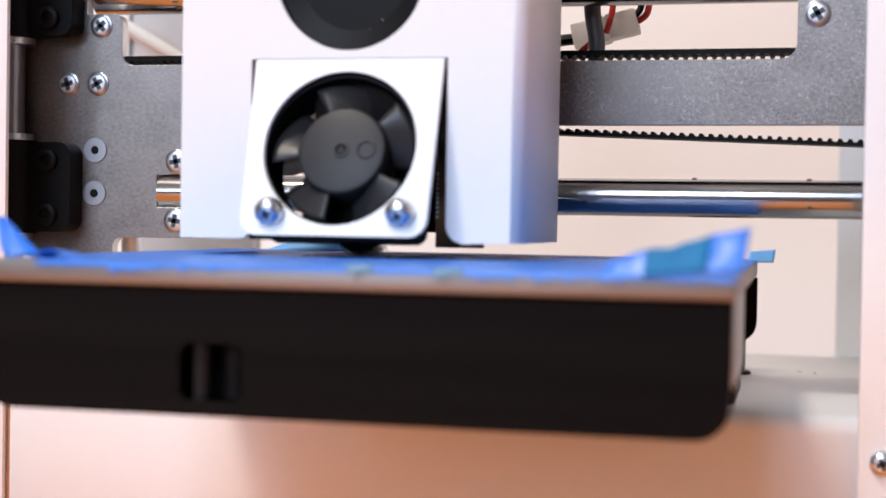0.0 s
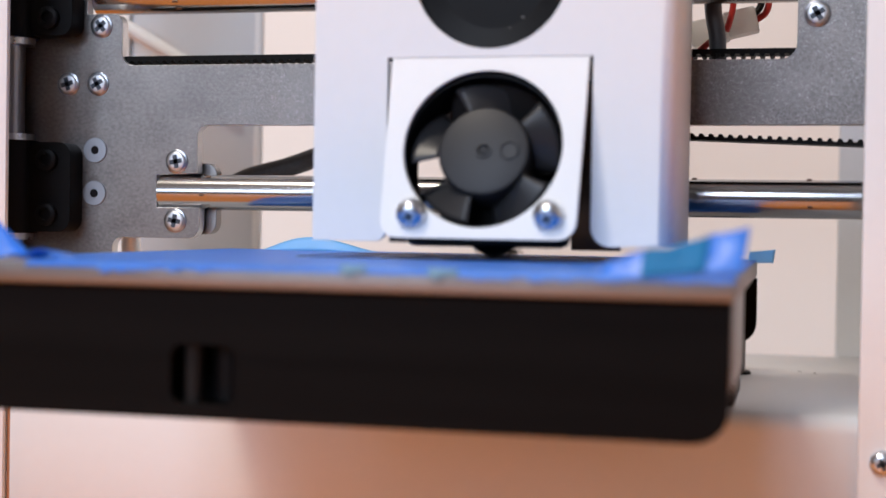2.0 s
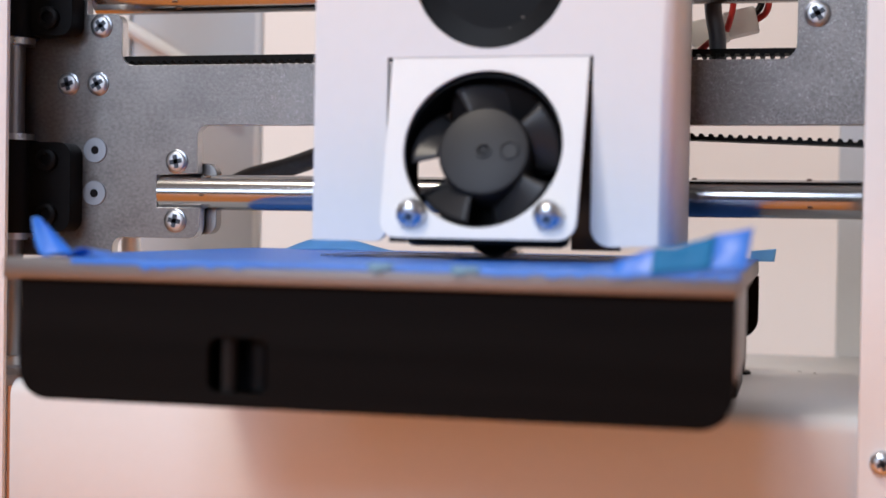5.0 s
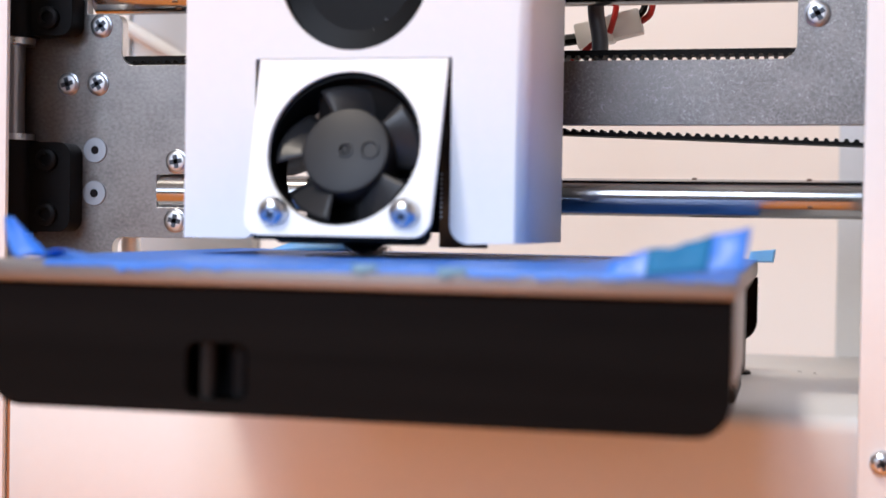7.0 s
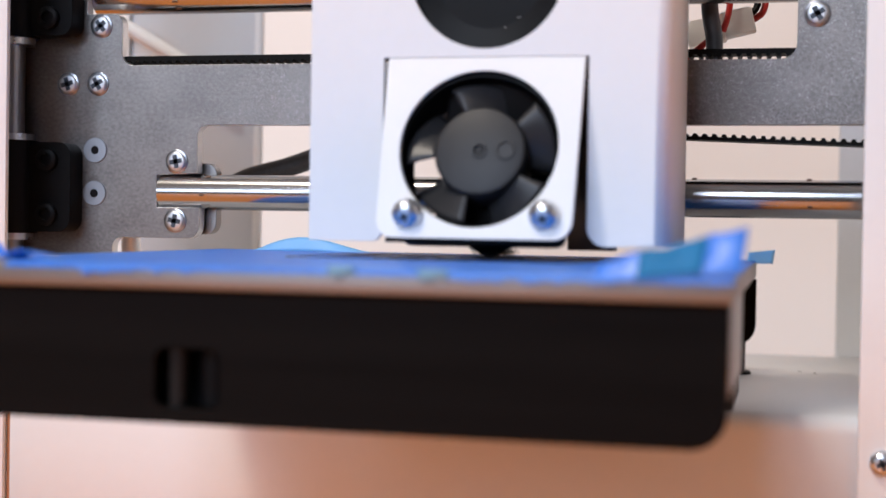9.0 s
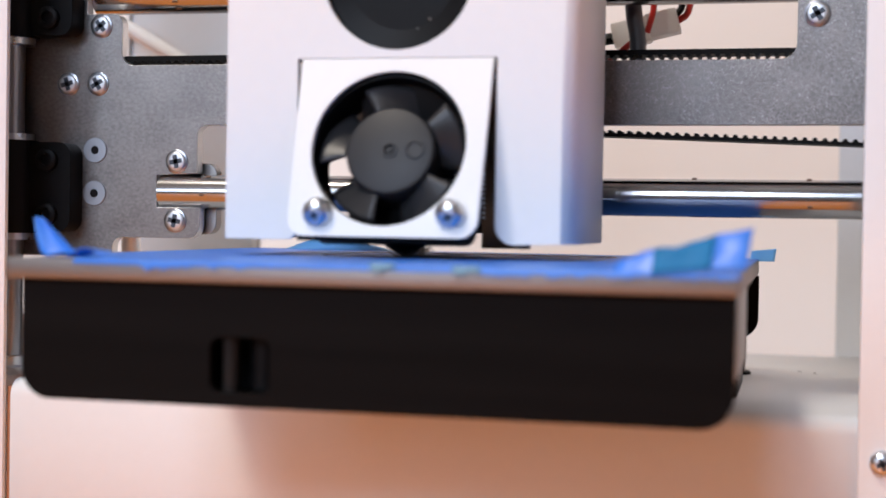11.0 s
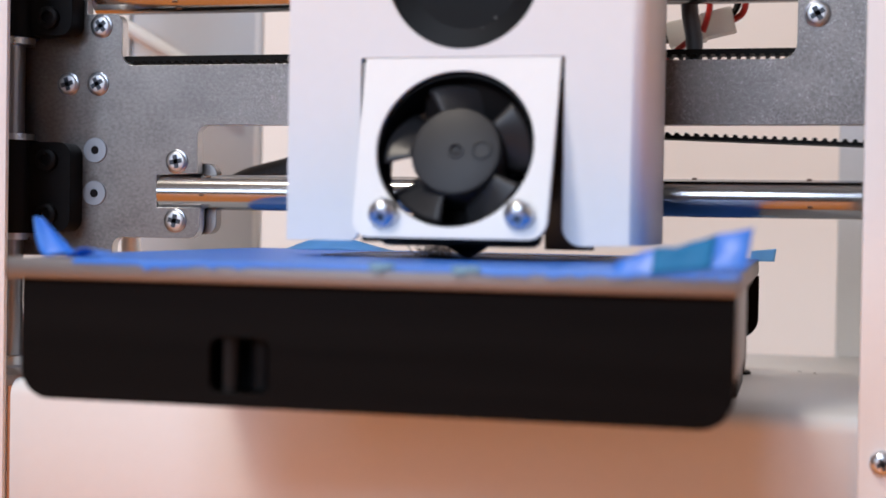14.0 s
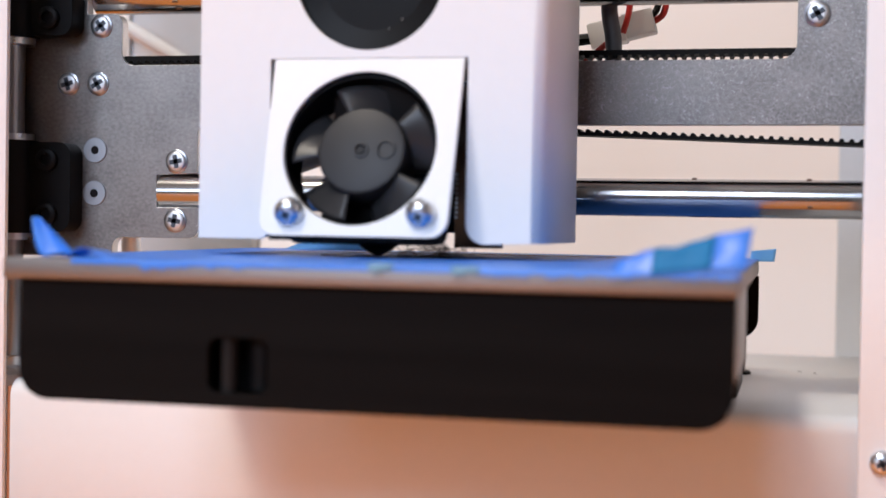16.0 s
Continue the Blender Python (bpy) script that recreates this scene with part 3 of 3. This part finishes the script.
    part("wire", tube([(-37.0, 326, 45.4), (-34.6, 326, 46.2), (-33.0, 326, 48.4), (-32.4, 327, 56)], 0.75, 8), RED, h, "red wire")
    part("wire", tube([(-37.0, 324.6, 46.4), (-35.4, 324.6, 47.2), (-34.4, 325, 49.4), (-34.2, 326, 56)], 0.75, 8), BLACK, h, "black wire")
    part("wire", tube([(-41.6, 320, 42.4), (-40.8, 320, 45), (-40.2, 320.4, 48.6), (-40.2, 321, 56)], 0.7, 8), RED, h, "red wire")
    part("wire", tube([(-44.4, 320, 40.6), (-46.5, 320, 38.9), (-49, 320.4, 36.8), (-53, 321, 35)], 0.7, 8), RED, h, "red wire")
    part("wire", tube([(-48.5, 326, 42.2), (-51.5, 326, 41.8), (-56, 326, 41.4), (-60, 325, 41)], 1.3, 8), BLACK, h, "black wire")
    return h


HEAD = print_head()


def loom():
    l = thing("cable_loom", -120, 330, 8, "black braided cable sleeve behind the guide rod", "cable")
    part("sleeve", tube([(-138, 336, 7), (-130, 335, 10.5), (-120, 334, 13), (-110, 334, 16.5), (-100, 334, 21), (-90, 336, 26)], 2.4, 12), BRAID, l)


loom()


# ---------------------------------------------------------------- print bed
BED_Y = 201.2
BX0, BX1 = -123.6, -7.6
BTOP, BBOT = -6.6, -9.9


def print_bed():
    b = thing("print_bed", -65, BED_Y, BBOT, "aluminium print bed with black front plate and blue tape", "print bed")
    part("bed_plate", box(BX0, BX1, BED_Y - 2.0, BED_Y + 104, BBOT, BTOP, 0.5), ALU, b, "bare aluminium plate")
    slot = rounded(-89.0, -79.1, -27.1, -18.4, 1.8)
    fl = part("front_plate", plate(rounded(-121.7, -8.2, -29.3, BBOT - 0.05, (5.0, 5.0, 0, 0), 7), BED_Y, BED_Y + 2.0, [slot]), COAT, b, "black coated front plate with a slot", bevel=0.4)
    part("slot_bridge", lathe([(1.3, 0), (1.3, 9.0)], (-86.3, BED_Y + 2.4, -27.3), (0, 0, 1), n=20), PIN, b)
    part("slot_pin", lathe([(2.3, 0), (2.3, 8.2)], (-81.7, BED_Y + 5.2, -26.9), (0, 0, 1), n=20), BLACK, b)
    bm = box(-91, -77, BED_Y + 12, BED_Y + 13, -28.6, BBOT)
    box(-91, -77, BED_Y + 2.1, BED_Y + 12, -28.6, -27.6, bm=bm)
    box(-91, -90, BED_Y + 2.1, BED_Y + 12, -27.6, BBOT, bm=bm)
    box(-78, -77, BED_Y + 2.1, BED_Y + 12, -27.6, BBOT, bm=bm)
    part("slot_pocket", bm, BLACK, b)
    part("side_tab", box(-9.0, -8.0, BED_Y + 2.1, BED_Y + 42, -22.5, BBOT, 0.2), CLIP, b, "grey metal side tab")
    part("rear_plate", plate(rounded(-121.7, -7.4, -23.0, BBOT - 0.05, (4.0, 4.0, 0, 0), 6), BED_Y + 99, BED_Y + 101), COAT, b, "black coated rear plate", bevel=0.4)
    part("slide_block", box(-60, -10.3, BED_Y + 70, BED_Y + 98, -32.5, BBOT, 0.5), BLACK, b)
    # tape: laid flat, with a torn front edge that folds over the plate
    def lay(u, v):
        start = -111.5 - 11.8 * min(1.0, max(0.0, v - 0.12) / 0.25)
        x = start + u * (BX1 - start)
        torn = 0.9 * noise.noise(Vector((x * 0.13, 0, 3))) + 0.7 * noise.noise(Vector((x * 0.45, 5, 3))) + 0.35 * noise.noise(Vector((x * 1.4, 9, 3)))
        edge = (1.0 + torn) * min(1.0, u * 9) - 1.6 * math.exp(-((x + 68) / 9.0) ** 2) - 0.8 * math.exp(-((x + 50) / 4.0) ** 2)
        hang = max(0.85, edge)
        lift = 0.13
        if v < 0.12:
            s = 1 - v / 0.12
            return Vector((x, BED_Y - 2.1 - 0.25 * s, BTOP + lift - hang * s))
        return Vector((x, BED_Y - 2.1 + (v - 0.12) / 0.88 * 111, BTOP + lift))
    thick(part("tape_sheet", sheet(lay, 220, 30), TAPE, b, "blue masking tape with a torn edge"), 0.12)

    def curl_left(u, v):
        # narrow tongue that stands up at the front corner
        left, right = -118.5 - 3.4 * u ** 0.5, -112.6 - 8.0 * u
        return Vector((left + (right - left) * v, BED_Y + 2 + 2.0 * u + 1.2 * math.sin(3 * v), BTOP + 0.2 + 6.3 * u + 0.5 * math.sin(math.pi * v) * (1 - u)))
    thick(part("tape_curl", sheet(curl_left, 14, 5), TAPE, b, "curled strip of blue tape"), 0.12)

    def strip_left(u, v):
        x = -115 + 9 * u
        return Vector((x, BED_Y + 1 + 7 * v, BTOP + 0.2 + (1.5 * math.sin(math.pi * min(1, u * 1.15)) ** 1.5) * (1 - 0.4 * v)))
    thick(part("tape_curl", sheet(strip_left, 14, 5), TAPE, b), 0.12)

    def curl_right(u, v):
        x = -26 + 19.2 * u
        rise = 0.3 + 6.2 * u ** 0.6 + 0.2 * math.sin(9 * u)
        ruck = noise.noise(Vector((x * 0.35, v * 1.6, 4))) * v
        return Vector((x + 0.8 * v * u, BED_Y - 2.5 + 2.2 * v + 1.2 * u * v + 1.1 * ruck, 0.55 * ruck + BTOP - 1.0 * (1 - v) * (1 - 0.9 * u) + rise * v + 0.9 * (1 - v) * u))
    thick(part("tape_curl", sheet(curl_right, 26, 8), TAPE, b, "large curled end of blue tape"), 0.12)

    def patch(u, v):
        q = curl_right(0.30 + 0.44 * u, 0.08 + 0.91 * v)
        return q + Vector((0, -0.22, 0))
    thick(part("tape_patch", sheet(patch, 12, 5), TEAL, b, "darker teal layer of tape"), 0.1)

    def rear_left(u, v):
        x = -114 + 26 * u
        return Vector((x, BED_Y + 103 + 1.5 * v, BTOP + 0.2 + 2.9 * math.sin(math.pi * u ** 0.8) ** 1.4 * v))
    thick(part("tape_curl", sheet(rear_left, 16, 4), PALE, b, "lifted blue tape end, paled as if backlit"), 0.12)

    def rear_right(u, v):
        return Vector((-9.4 + 5.0 * u + 0.4 * v, BED_Y + 99 + 3 * u + 0.8 * v, BTOP - 0.3 + 2.2 * v + 0.5 * u * v))
    thick(part("tape_curl", sheet(rear_right, 8, 6), PALE, b, "lifted blue tape end, paled as if backlit"), 0.12)
    # torn scraps along the front edge
    for x, w, dz in ((-60.5, 3.8, 0.75), (-47.5, 4.2, 0.55)):
        def scrap(u, v, x=x, w=w, dz=dz):
            return Vector((x + w * (u - 0.5), BED_Y - 2.6 + 0.3 * v, BTOP - 1.5 + dz + 1.25 * v + 0.35 * math.sin(7 * u + x) * (1 - v)))
        thick(part("tape_scrap", sheet(scrap, 8, 3), SCRAP, b, "pale green torn tape scrap"), 0.1)
    # printed outline
    x0, x1, y0, y1, zt = -88, -36, BED_Y + 50, BED_Y + 84, BTOP + 0.24
    bm = tube([(x0 + 3, y0, zt), (-70, y0, zt), (x1 - 3, y0, zt), (x1, y0 + 3, zt), (x1, y1 - 3, zt), (x1 - 3, y1, zt), (-70, y1, zt),
               (x0 + 3, y1, zt), (x0, y1 - 3, zt), (x0, y0 + 3, zt), (x0 + 2.4, y0, zt)], 0.08, 6)
    part("printed_outline", bm, PRINT, b, "thin black printed lines")
    rnd = random.Random(11)
    for k in range(4):
        y, z0 = 263 + rnd.uniform(-4, 4) - 5, BTOP + 0.3
        a, e = -66 - rnd.uniform(4, 9), -66 + rnd.uniform(3, 11)
        pts = [(a + (e - a) * i / 5 + rnd.gauss(0, 0.4), y + rnd.gauss(0, 0.8), z0 + abs(rnd.gauss(0, 0.22)) * math.sin(math.pi * i / 5)) for i in range(6)]
        part("loose_strand", tube(pts, 0.06, 5, steps=5), PRINT, b, "thin black filament strand")
    return b


BED = print_bed()


STRANDS = []


def filament_tangle():
    t = thing("filament_tangle", -80.6, 265, BTOP, "loose tangle of thin black filament", "filament")
    rnd = random.Random(7)
    for s in range(17):
        wide = 1.0 if s < 11 else 1.7
        c = Vector((-78.8 + rnd.uniform(-1.3, 1.6), 265 + rnd.uniform(-1.5, 1.5), BTOP + 1.2))
        pts = []
        for i in range(9):
            pts.append(c + Vector((rnd.gauss(0, 1.1 * wide), rnd.gauss(0, 0.9), max(-1.0, rnd.gauss(0.1, 0.75 * wide)))))
        STRANDS.append(part("strand", tube(pts, 0.06, 5, steps=5), PRINT, t))
    part("strand", tube([(-84.9, 265, -2.8), (-84.2, 264.5, -4.6), (-82.4, 264, -6.1), (-79, 264, -6.4), (-74, 264.5, -6.3)], 0.12, 5), PRINT, t)
    return t


TANGLE = filament_tangle()


# ---------------------------------------------------------------- motion: the head slides in x, the bed in y
HEAD_AT = [(0.0, 0.0), (0.52, 0.0), (1.40, 26.0), (2.27, 26.0), (3.14, 0.35), (4.01, 0.35), (4.88, 26.0), (5.68, 26.0), (6.55, 0.75),
           (7.40, 0.75), (8.24, 25.3), (9.03, 25.3), (9.83, 2.2), (10.76, 2.2), (11.48, 22.55), (12.12, 22.55), (12.76, 4.05), (13.40, 4.05),
           (14.07, 23.0), (14.73, 23.0), (15.39, 3.7), (16.0, 3.7)]
BED_AT = [(0.0, 0.0), (0.51, 14.75), (1.40, 14.75), (2.27, -11.0), (3.13, -11.0), (4.01, 14.6), (4.88, 14.6), (5.68, -11.0), (6.55, -11.0),
          (7.40, 14.3), (8.23, 14.3), (9.03, -9.6), (9.83, -9.6), (10.66, 11.6), (11.48, 11.6), (12.11, -7.5), (12.75, -7.5), (13.40, 11.4),
          (14.07, 11.4), (14.73, -8.0), (15.37, -8.0), (16.0, 10.8)]


def between(rows, t):
    for (a, p), (b, q) in zip(rows, rows[1:]):
        if t <= b:
            return p + (q - p) * max(0.0, (t - a)) / (b - a)
    return rows[-1][1]


def motions():
    ticks = [i / 10 for i in range(int(SECONDS * 10) + 1)]
    home_h, home_b, home_t = HEAD.location.copy(), BED.location.copy(), TANGLE.location.copy()
    walk(HEAD, [(t, Matrix.Translation(home_h + Vector((between(HEAD_AT, t) / 1000, 0, 0)))) for t in ticks])
    walk(BED, [(t, Matrix.Translation(home_b + Vector((0, between(BED_AT, t) / 1000, 0)))) for t in ticks])
    # one belt strand runs with the head, the other against it
    walk(BELTS[0], [(t, Matrix.Translation((between(HEAD_AT, t) / 1000, 0, 0))) for t in ticks])
    walk(BELTS[1], [(t, Matrix.Translation((-between(HEAD_AT, t) / 1000, 0, 0.0364 * between(HEAD_AT, t) / 1000))) for t in ticks])
    # the tangle clings to the nozzle, then stays behind on the bed
    let_go = 13.73
    rows = []
    for t in ticks:
        s = min(t, let_go)
        x, y = between(HEAD_AT, s) / 1000, (between(BED_AT, t) - between(BED_AT, s)) / 1000
        rows.append((t, Matrix.Translation(home_t + Vector((x, y, 0)))))
    walk(TANGLE, rows)
    # once let go, its strands spring apart
    for k, strand in enumerate(STRANDS):
        rest, away = strand.location.copy(), Vector(((-0.004, -0.0015, 0.0, 0.001, 0.0, 0.003, -0.001, 0.005, 0.0005, -0.0055, 0.002, -0.003, 0.0, 0.002, -0.0045, 0.001, 0.004)[k], 0, 0))
        walk(strand, [(t, Matrix.Translation(rest + away * min(1.0, max(0.0, (t - let_go) / 0.8)))) for t in ticks])


motions()
